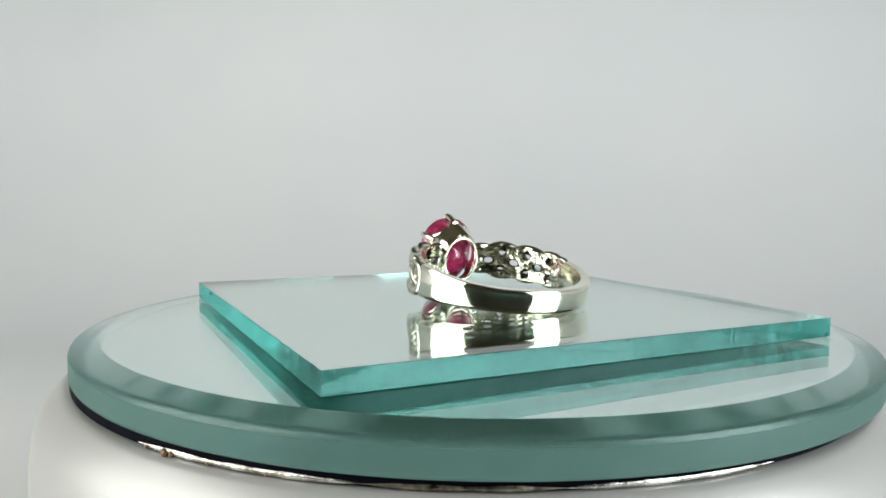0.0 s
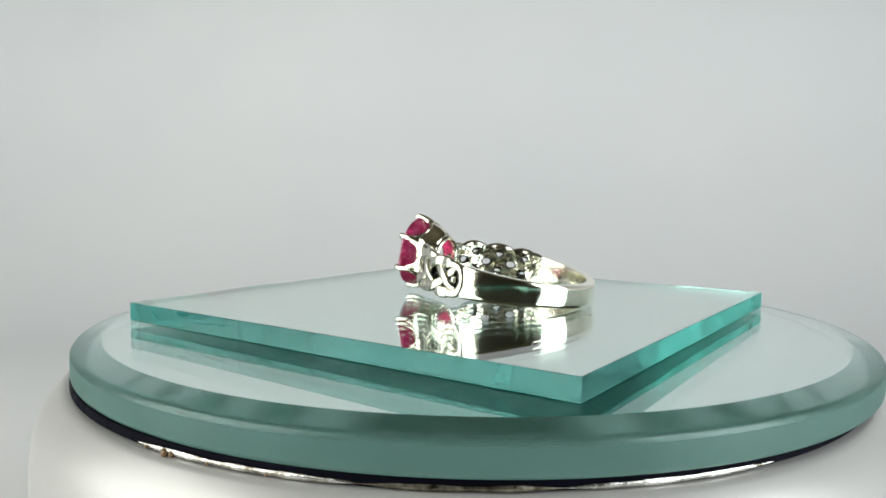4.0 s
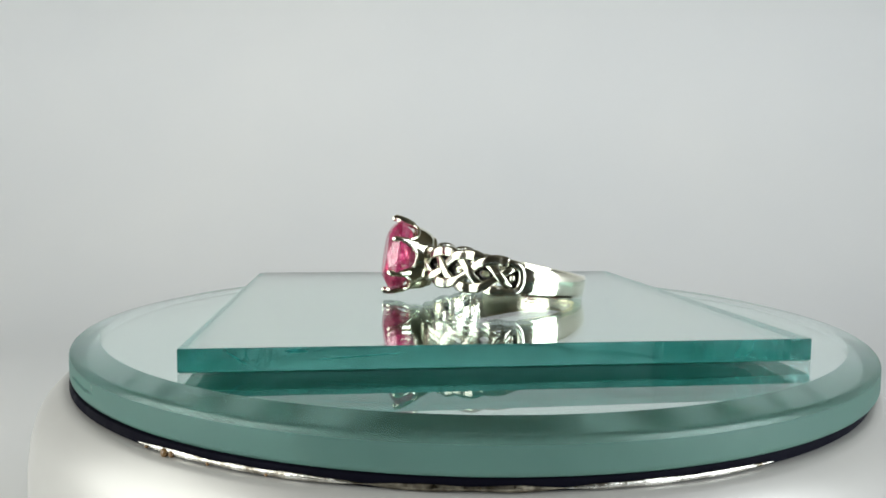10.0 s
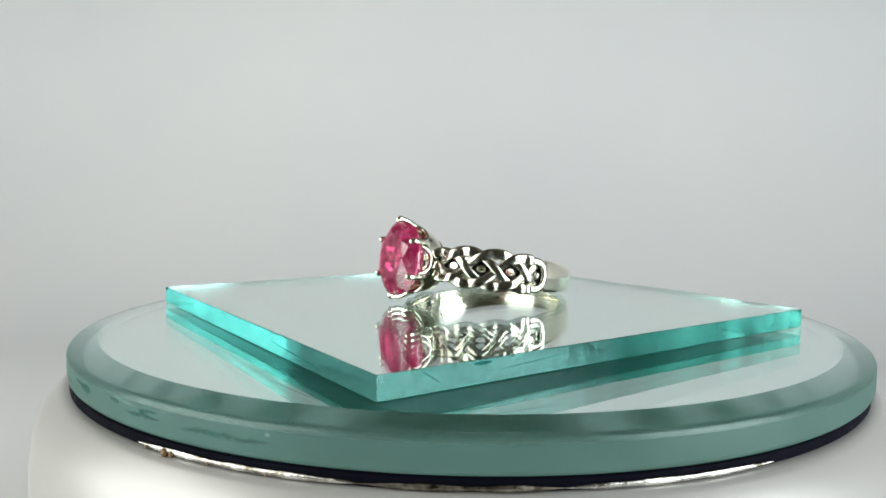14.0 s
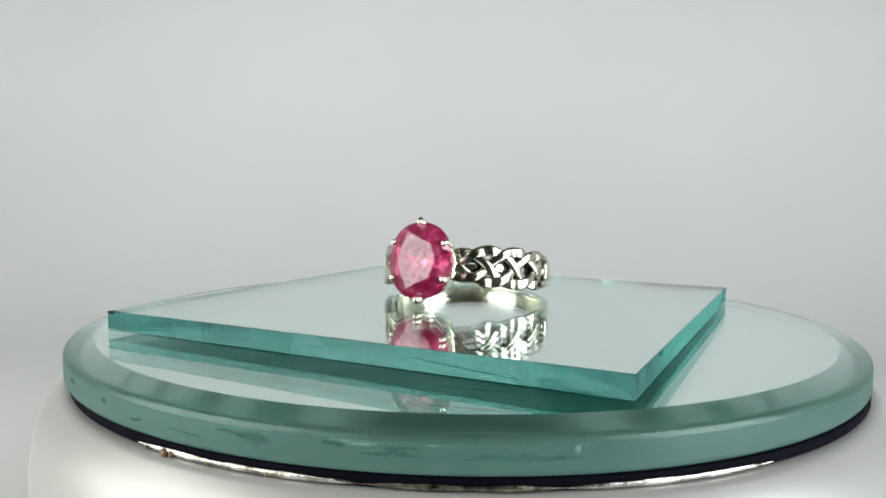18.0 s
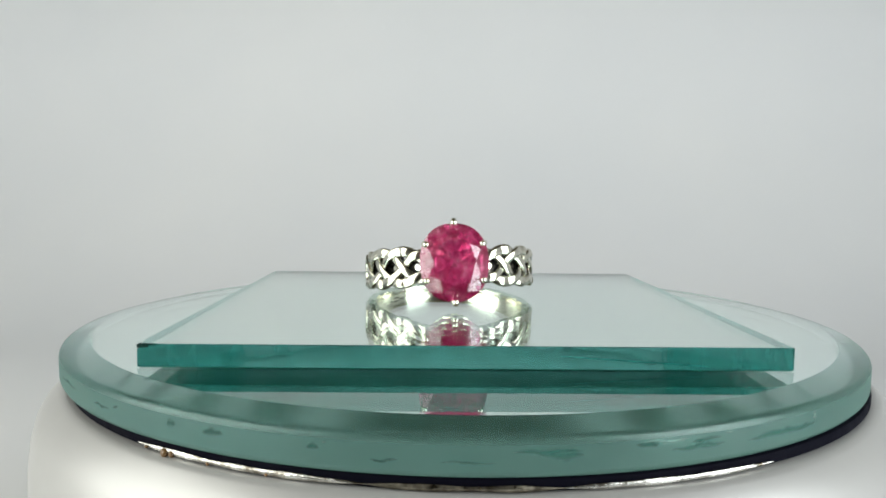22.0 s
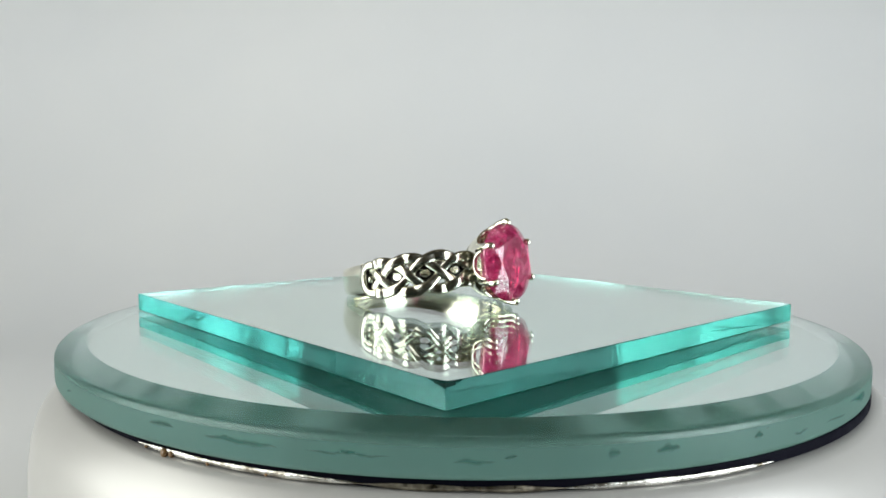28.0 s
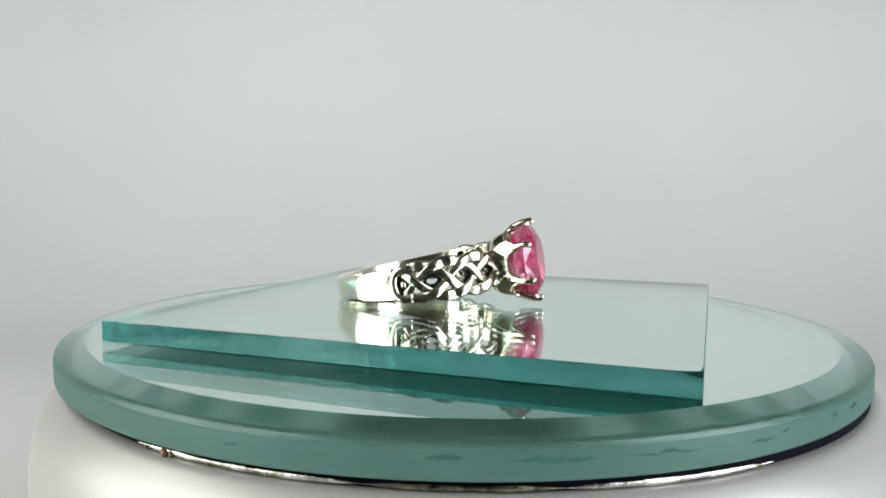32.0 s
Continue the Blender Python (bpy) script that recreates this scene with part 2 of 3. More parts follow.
def setting():
    for name, dims in (("wall_north", (-1.6, 1.5, -0.75, 1.6, 1.6, 1.1)), ("wall_south", (-1.6, -1.6, -0.75, 1.6, -1.5, 1.1)),
                       ("wall_west", (-1.7, -1.6, -0.75, -1.6, 1.6, 1.1)), ("wall_east", (1.6, -1.6, -0.75, 1.7, 1.6, 1.1)),
                       ("floor", (-1.7, -1.6, -0.85, 1.7, 1.6, -0.75)), ("ceiling", (-1.6, -1.5, 1.0, 1.6, 1.5, 1.1))):
        bm = bmesh.new()
        box(bm, *dims)
        tagged(part(name, bm, WALL, scale=1.0), "plain tan painted room surface", "room", kind="structure")
    # paper sweep: lies on the table and rises in one curve behind and on both sides
    plan = [(-0.52, -0.34), (-0.52, -0.22), (-0.52, -0.10), (-0.52, 0.02), (-0.52, 0.12)]
    for k in range(1, 12):
        a = radians(180 - 7.5 * k)
        plan.append((-0.24 + 0.28 * math.cos(a), 0.14 + 0.28 * math.sin(a)))
    plan += [(-0.24, 0.42), (-0.08, 0.42), (0.08, 0.42), (0.24, 0.42)]
    for k in range(1, 12):
        a = radians(90 - 7.5 * k)
        plan.append((0.24 + 0.28 * math.cos(a), 0.14 + 0.28 * math.sin(a)))
    plan += [(0.52, 0.12), (0.52, 0.02), (0.52, -0.10), (0.52, -0.22), (0.52, -0.34)]
    rise = [(0.0, 0.0), (0.45, 0.0), (0.62, 0.0)]
    for k in range(1, 10):
        a = radians(10 * k)
        rise.append((0.62 + 0.38 * math.sin(a), 0.16 * (1 - math.cos(a))))
    rise += [(1.0, 0.20), (1.005, 0.24), (1.02, 0.29), (1.055, 0.35), (1.12, 0.43)]
    bm = bmesh.new()
    for skin in (0.0, 0.0006):
        rows = [[bm.verts.new((x * (f + skin), y * (f + skin), z - (skin if z < 0.05 else 0.0))) for f, z in rise] for x, y in plan]
        for a, b in zip(rows, rows[1:]):
            for i in range(len(rise) - 1):
                bm.faces.new((a[i], b[i], b[i + 1], a[i + 1]))
        # the sheet lies flat in front of the turntable
        front = [bm.verts.new((x, -0.36, -skin)) for x in (0.32, -0.32)]
        bm.faces.new((rows[-1][0], rows[-1][1], rows[-1][2], front[0], front[1], rows[0][2], rows[0][1], rows[0][0]))
    bmesh.ops.remove_doubles(bm, verts=bm.verts, dist=0.00001)
    tagged(part("backdrop", bm, PAPER, smooth=40, scale=1.0), "plain pale grey seamless light tent round the turntable", "backdrop", kind="structure")
    table = thing("table", "dark plain table under the paper sweep", "table")
    table.location = (0, 0, -0.0015)
    bm = bmesh.new()
    box(bm, -0.75, -0.5, -0.03, 0.75, 0.5, 0.0)
    part("tabletop", bm, BLACK, table, scale=1.0)
    for x in (-0.68, 0.68):
        for y in (-0.43, 0.43):
            bm = bmesh.new()
            box(bm, x - 0.025, y - 0.025, -0.7485, x + 0.025, y + 0.025, -0.03)
            part("leg", bm, BLACK, table, scale=1.0)


def cyl(r, deg, z):
    a = radians(deg)
    return Vector((r * math.cos(a), r * math.sin(a), z))


# ---- the turntable ----
def turntable():
    base = thing("turntable_base", "white satin plastic turntable base with a black rim", "turntable")
    base.location = (0, 0, Z0)
    prof = [(0.0, -6.92), (47.4, -6.92), (47.9, -6.94), (48.3, -7.06), (48.7, -7.38), (49.3, -7.98), (50.1, -8.85), (50.8, -10.1), (51.3, -12.0), (51.6, -14.5),
            (51.7, -18.0), (52.0, -25.0), (52.2, -40.0), (52.4, -62.4), (51.4, -63.4), (0.0, -63.4)]
    part("housing", revolve(prof, 160), WHITE, base, "pearly white satin housing", smooth=50)
    part("platter", revolve([(0, -5.96), (47.2, -5.96), (47.45, -6.02), (47.55, -6.2), (47.55, -6.82), (47.45, -6.9), (0, -6.9)], 160),
         RUBBER, base, "glossy black platter rim", smooth=40)

    def wobble(k, a):
        n = noise.noise(Vector((9 * math.cos(a), 9 * math.sin(a), k * 0.3)))
        return 0.14 * n, 0.07 * n

    # thin rim lip, its glints put into the colour: bright on two stretches only
    for a0, a1 in ((-123.0, -97.0), (-97.0, -80.0), (-80.0, -58.0)):
        path, frames, secs = [], [], []
        for k in range(61):
            a = radians(a0 + (a1 - a0) * k / 60)
            dr, dz = wobble(0, a)
            path.append(Vector(((47.8 + dr) * math.cos(a), (47.8 + dr) * math.sin(a), -6.58 + dz)))
            frames.append((Vector((math.cos(a), math.sin(a), 0)), Vector((0, 0, 1))))
            size = 0.15 + 0.85 * min(1.0, k / 8, (60 - k) / 12) * (0.7 + 0.5 * noise.noise(Vector((a * 14, 0, 2))))
            secs.append([(0.16 * size * math.cos(t), 0.30 * size * math.sin(t)) for t in [2 * math.pi * q / 8 for q in range(8)]])
        bm = bmesh.new()
        sweep(bm, path, frames, secs)
        bmesh.ops.recalc_face_normals(bm, faces=bm.faces)
        part("lip", bm, DULL_LIP if a0 == -97.0 else GLINT_LIP, base, "thin uneven lip with glints coloured in", smooth=60)
    for deg, size in ((-118.6, 0.38), (-117.7, 0.28), (-121.5, 0.18), (-113.0, 0.17), (-106.5, 0.15)):
        bm = bmesh.new()
        bmesh.ops.create_icosphere(bm, subdivisions=2, radius=size)
        for v in bm.verts:
            v.co *= 1 + 0.3 * noise.noise(v.co * 3 + Vector((deg, 0, 0)))
        bmesh.ops.translate(bm, vec=(47.85 * math.cos(radians(deg)), 47.85 * math.sin(radians(deg)), -6.72), verts=bm.verts)
        part("glue_bead", bm, GLUE, base, "brown dried glue bead", smooth=60)


DISC_X, DISC_Y, DISC_R, DISC_LOW = 0.75, -0.20, 48.2, -5.88


def mirror_disc():
    disc = thing("round_mirror", "round green-edged mirror lying on the white turntable", "mirror")
    disc.location = (0, 0, Z0)
    r = DISC_R
    # flat top, polished bevel, rounded nose, ground side
    slope, nose, step_in = radians(12.75), 0.75, 3.1
    end_r = r - nose + nose * math.sin(slope)
    end_z = -2.25 - (end_r - (r - step_in)) * math.tan(slope)
    mid_z = end_z - nose * math.cos(slope)
    prof = [(0.0, -2.25), (r - step_in, -2.25)]
    for k in range(9):
        a = slope + (math.pi / 2 - slope) * k / 8
        prof.append((r - nose + nose * math.sin(a), mid_z + nose * math.cos(a)))
    prof += [(r, -5.45), (r - 0.04, -5.62), (r - 0.12, -5.76), (r - 0.24, DISC_LOW), (0.0, DISC_LOW)]
    bm = revolve(prof, 256, [0] + [1] * 13 + [2])
    bmesh.ops.translate(bm, vec=(DISC_X, DISC_Y, 0), verts=bm.verts)
    part("glass", bm, [GLASS, GROUND_EDGE, NEW_SILVERING], disc, smooth=11.5)
    bm = revolve([(0, DISC_LOW - 0.02), (r - 0.3, DISC_LOW - 0.02), (r - 0.3, DISC_LOW - 0.06), (0, DISC_LOW - 0.06)], 128)
    bmesh.ops.translate(bm, vec=(DISC_X, DISC_Y, 0), verts=bm.verts)
    part("backing", bm, BLACK, disc, "black painted backing", smooth=30)
    # shell-shaped chips and smears round part of the edge: start, end, height, half height, painted reflection (pale)
    # or dark
    marks = ((122, 128.4, -4.0, 0.22, 0), (124.3, 128.5, -4.3, 0.40, 0), (133, 135.5, -3.95, 0.28, 0), (136.4, 142.5, -4.45, 0.26, 0),
             (145, 156, -4.55, 0.32, 0), (138.5, 142, -4.0, 0.22, 0), (155.0, 155.7, -3.9, 0.55, 1), (80, 81.2, -4.2, 0.2, 0),
             (88.9, 90.2, -4.1, 0.40, 0), (93.4, 96, -4.2, 0.33, 0), (104.3, 105.6, -4.3, 0.28, 0), (110, 112.6, -4.7, 0.14, 0),
             (133.6, 138.4, -3.7, 0.26, 1), (142.3, 143.4, -3.65, 0.18, 1), (116, 121, -4.8, 0.12, 0), (62.9, 70.7, -4.3, 0.13, 0),
             (75.7, 79.4, -4.5, 0.18, 0), (105.8, 106.3, -3.8, 0.12, 1), (27, 29, -4.4, 0.15, 0), (45.5, 49, -4.15, 0.28, 0),
             (52.5, 60.5, -4.3, 0.26, 0), (66, 67.5, -4.1, 0.2, 0))
    for a0, a1, z, h, pale in marks:
        bm = bmesh.new()
        n = max(8, int((a1 - a0) * 4))
        lo, hi = [], []
        cover = bm.verts.layers.float.new("cover")
        for i in range(n + 1):
            f = i / n
            a = a0 + (a1 - a0) * f
            thin = math.sin(math.pi * min(1, max(0, f))) ** 0.6
            w1 = noise.noise(Vector((a * 0.9, z * 7, 1.0)))
            w2 = noise.noise(Vector((a * 1.3, z * 5, 8.0)))
            mid = z + 0.25 * noise.noise(Vector((a * 0.5, z * 3, 4.0)))
            up = mid + 1.9 * h * thin * (0.5 + 0.7 * abs(w1))
            down = mid - 1.9 * h * thin * (0.35 + 0.6 * abs(w2)) - 0.01
            d = 0.004 + 0.006 * thin
            hi.append(bm.verts.new(cyl(r + 0.008, a, min(up, -3.45)) + Vector((DISC_X, DISC_Y, 0))))
            lo.append((bm.verts.new(cyl(r + d + 0.01, a, (up + down) / 2) + Vector((DISC_X, DISC_Y, 0))),
                       bm.verts.new(cyl(r + 0.008, a, down) + Vector((DISC_X, DISC_Y, 0)))))
            lo[-1][0][cover] = min(1.0, 1.3 * thin)
        for i in range(n):
            bm.faces.new((lo[i][0], lo[i + 1][0], hi[i + 1], hi[i]))
            bm.faces.new((lo[i][1], lo[i + 1][1], lo[i + 1][0], lo[i][0]))
        bmesh.ops.recalc_face_normals(bm, faces=bm.faces)
        # pale marks: reflections on the edge, fixed there as colour
        if pale:
            part("edge_glint", bm, PALE_GLINT, disc, "chip in the edge, its reflection painted pale", smooth=60)
        else:
            part("edge_smear", bm, SMEAR, disc, "dark green shell mark in the edge", smooth=60)
    return disc


CORNERS = ((-10.53, -41.09), (-40.88, 11.83), (12.21, 42.24), (42.90, -10.78))
THICK = 2.15


def edge_waver(p):
    """How far the broken edge stands out near the top and near the bottom at p."""
    high = 0.016 * noise.noise(Vector((p.x * 0.3, p.y * 0.3, 3.0))) + 0.008 * noise.noise(Vector((p.x * 1.6, p.y * 1.6, 9.0)))
    low = 0.03 * noise.noise(Vector((p.x * 0.22, p.y * 0.22, 5.0))) + 0.012 * noise.noise(Vector((p.x * 1.2, p.y * 1.2, 1.0)))
    return high, low


def edge_side(k):
    a, b = Vector((*CORNERS[k], 0)), Vector((*CORNERS[(k + 1) % 4], 0))
    out = Vector((a.y - b.y, b.x - a.x, 0)).normalized()
    return a, b, (out if out.dot(a + b) > 0 else -out)


def edge_marks(tile):
    """Shell-shaped breaks in the cut edges: side, start, end, depth from the top, half height, slope, material."""
    for k, f0, f1, z, h, slope, mat in (
            (0, 0.81, 0.845, -0.36, 0.24, 0.0, DARK_SHELL), (0, 0.67, 0.80, -0.95, 0.05, -0.5, DARK_SHELL), (0, 0.90, 0.93, -0.9, 0.10, 1.2, DARK_SHELL),
            (1, 0.13, 0.36, -1.35, 0.06, 0.9, DARK_SHELL), (1, 0.983, 1.0, -0.20, 0.20, 0.0, BLACK),
            (2, 0.0, 0.02, -0.16, 0.16, 0.0, BLACK)):
        a, b, out = edge_side(k)
        n = max(6, int((f1 - f0) * 160))
        rows = [[], [], []]
        bm = bmesh.new()
        for i in range(n + 1):
            f = i / n
            p = a.lerp(b, f0 + (f1 - f0) * f)
            high, low = edge_waver(p)
            thin = math.sin(math.pi * f) ** 0.6 if mat is not BLACK else 1.0
            mid = z + slope * (f - 0.5) + 0.2 * h * noise.noise(p * 1.3)
            up = mid + h * thin * (0.6 + 0.6 * abs(noise.noise(p * 1.7)))
            down = mid - h * thin * (0.5 + 0.6 * abs(noise.noise(p * 2.1 + Vector((0, 0, 6))))) - 0.01
            for row, q, push in zip(rows, (min(up, -0.06), mid, max(down, -THICK + 0.02)), (0.015, 0.04, 0.015)):
                g = -q / THICK
                base = p + out * (high * (1 - g) + low * g + push + 0.06 * (1 - abs(2 * g - 1)))
                row.append(bm.verts.new(Vector((base.x, base.y, q))))
        for r0, r1 in zip(rows, rows[1:]):
            for i in range(n):
                bm.faces.new((r0[i], r0[i + 1], r1[i + 1], r1[i]))
        bmesh.ops.recalc_face_normals(bm, faces=bm.faces)
        part("edge_break", bm, mat, tile, "shell-shaped break in the glass edge", smooth=60)


def square_mirror():
    tile = thing("square_mirror", "square mirror tile with rough green glass edges", "mirror")
    tile.location = (0, 0, Z0)
    bm = bmesh.new()
    n = 90
    top, bot = [], []
    for k in range(4):
        a, b, out = edge_side(k)
        for i in range(n):
            p = a.lerp(b, i / n)
            e = 0.0 if i == 0 else 1.0
            w1, w2 = edge_waver(p)
            chip = max(0.0, noise.noise(Vector((p.x * 0.9, p.y * 0.9, 20.0))) - 0.62)
            if k == 2 and i < 3:
                chip = max(chip, 0.55 - 0.18 * i)
            if k == 1 and i > n - 3:
                chip = max(chip, 0.2)
            top.append((p + out * (w1 * e), chip))
            bot.append(p + out * (w2 * e))
    m = len(top)
    rows = [[], [], [], []]
    for i in range(m):
        p, chip = top[i]
        q = bot[i]
        inward = -p.normalized()
        rows[0].append(bm.verts.new(p + inward * (0.05 + chip)))
        rows[1].append(bm.verts.new(Vector((p.x, p.y, -0.05 - 0.9 * chip))))
        mid = (p + q) * 0.5 + Vector((0, 0, -THICK * 0.5)) + p.normalized() * (0.05 * noise.noise(p * 0.8))
        rows[2].append(bm.verts.new(mid))
        rows[3].append(bm.verts.new(Vector((q.x, q.y, -THICK))))
    for a, b in zip(rows, rows[1:]):
        for i in range(m):
            j = (i + 1) % m
            f = bm.faces.new((a[i], a[j], b[j], b[i]))
            f.material_index = 1
    f = bm.faces.new(rows[0])
    f.material_index = 0
    f = bm.faces.new(rows[3][::-1])
    f.material_index = 2
    bmesh.ops.recalc_face_normals(bm, faces=bm.faces)
    part("glass", bm, [GLASS, CUT_EDGE, SILVERING], tile, smooth=35)
    bm = bmesh.new()
    c = [Vector((x * 0.996, y * 0.996, 0)) for x, y in CORNERS]
    lo = [bm.verts.new((p.x, p.y, -THICK - 0.08)) for p in c]
    hi = [bm.verts.new((p.x, p.y, -THICK - 0.02)) for p in c]
    bm.faces.new(lo)
    bm.faces.new(hi[::-1])
    for i in range(4):
        bm.faces.new((lo[i], lo[(i + 1) % 4], hi[(i + 1) % 4], hi[i]))
    bmesh.ops.recalc_face_normals(bm, faces=bm.faces)
    part("backing", bm, BACKING, tile, "dark green painted backing")
    edge_marks(tile)
    # dust on the glass
    for x, y, s in ((7.65, -17.4, 0.13), (-17.0, 9.0, 0.10), (22.0, 14.0, 0.09), (3.0, 27.0, 0.08), (28.5, -2.0, 0.07)):
        bm = bmesh.new()
        bmesh.ops.create_icosphere(bm, subdivisions=1, radius=s)
        for v in bm.verts:
            v.co = Vector((v.co.x * 1.3, v.co.y, v.co.z * 0.5 + s * 0.45 + 0.005))
        bmesh.ops.translate(bm, vec=(x, y, 0), verts=bm.verts)
        part("dust_speck", bm, DUST, tile, "tiny dark dust speck")
    return tile


# ---- the ring: lies on its side, stone along +x, finger axis along z ----
R_OUT, R_IN = 11.5, 10.2
BRAID_END, BRAID_START = 91.0, 15.0
PITCH, RING_AZ = 8.9, 122.3
RING_AT = (4.34, -3.46, 3.22)
ROLL = 1.4


def ring_pose(p):
    """From the ring's own space to the turning space."""
    m = Matrix.Translation(RING_AT) @ Matrix.Rotation(radians(RING_AZ), 4, "Z") @ Matrix.Rotation(-radians(PITCH), 4, "Y") @ Matrix.Rotation(radians(ROLL), 4, "X")
    return m @ p


def ring_part(name, bm, mats, parent, label="", smooth=40):
    for v in bm.verts:
        v.co = ring_pose(v.co)
    return part(name, bm, mats, parent, label, smooth)


def half_width(deg):
    d = abs(deg)
    if d > BRAID_END:
        return 1.42 + 0.60 * max(0.0, 1 - (d - BRAID_END) / 60.0) ** 1.5
    if d > 55:
        return 2.62 - 0.40 * ((d - 55) / 36.0) ** 1.5
    return 2.62 if d > 36 else 2.62 - 0.62 * ((36 - d) / 21.0) ** 1.5


def plain_band(ring):
    bm = bmesh.new()
    loops = []
    steps = 72
    for i in range(steps + 1):
        d = BRAID_END - 1.0 + (362.0 - 2 * BRAID_END) * i / steps
        e = d if d <= 180 else 360 - d
        h = half_width(max(e, BRAID_END + 0.01))
        sec = []
        for k in range(12):
            z = -1 + 2 * k / 11
            bulge = 0.10 * (1 - z * z) - (0.16 if k in (0, 11) else 0.0)
            sec.append(cyl(R_OUT - 0.02 + bulge, d, z * h * (0.985 if k in (0, 11) else 1) if k in (0, 11) else z * h))
        for k in range(6):
            z = 1 - 2 * k / 5
            sec.append(cyl(R_IN - 0.06 * (1 - z * z) + (0.12 if k in (0, 5) else 0.0), d, z * h * 0.96))
        loops.append([bm.verts.new(p) for p in sec])
    n = len(loops[0])
    for a, b in zip(loops, loops[1:]):
        for i in range(n):
            j = (i + 1) % n
            f = bm.faces.new((a[i], a[j], b[j], b[i]))
            f.material_index = 1 if 12 <= i < 17 else 0
    bm.faces.new(loops[0])
    bm.faces.new(loops[-1][::-1])
    bmesh.ops.recalc_face_normals(bm, faces=bm.faces)
    ring_part("band", bm, [SILVER, SATIN], ring, "plain polished silver back of the band", smooth=50)


def stamps(ring):
    """Small worn stamp marks inside the band, as plain bars."""
    for deg, z, wide, tall in ((-133.0, 0.05, 0.9, 0.5), (-140.0, 0.1, 1.1, 0.22), (-126.5, 0.15, 0.7, 0.2), (-162.4, -0.02, 0.8, 0.85)):
        bm = bmesh.new()
        n = 6
        for row in range(2):
            rows = [[], []]
            for k in range(n + 1):
                d = deg + math.degrees(wide * (k / n - 0.5) / R_IN)
                zz = z + tall * (row - 0.5) + 0.05 * noise.noise(Vector((d, row * 4.0, 2.0)))
                for line, dz in zip(rows, (-0.07, 0.07)):
                    line.append(bm.verts.new(cyl(R_IN - 0.075, d, zz + dz)))
            for k in range(n):
                bm.faces.new((rows[0][k], rows[0][k + 1], rows[1][k + 1], rows[1][k]))
        ring_part("stamp_mark", bm, OXIDE, ring, "tiny dark worn stamp mark", smooth=60)


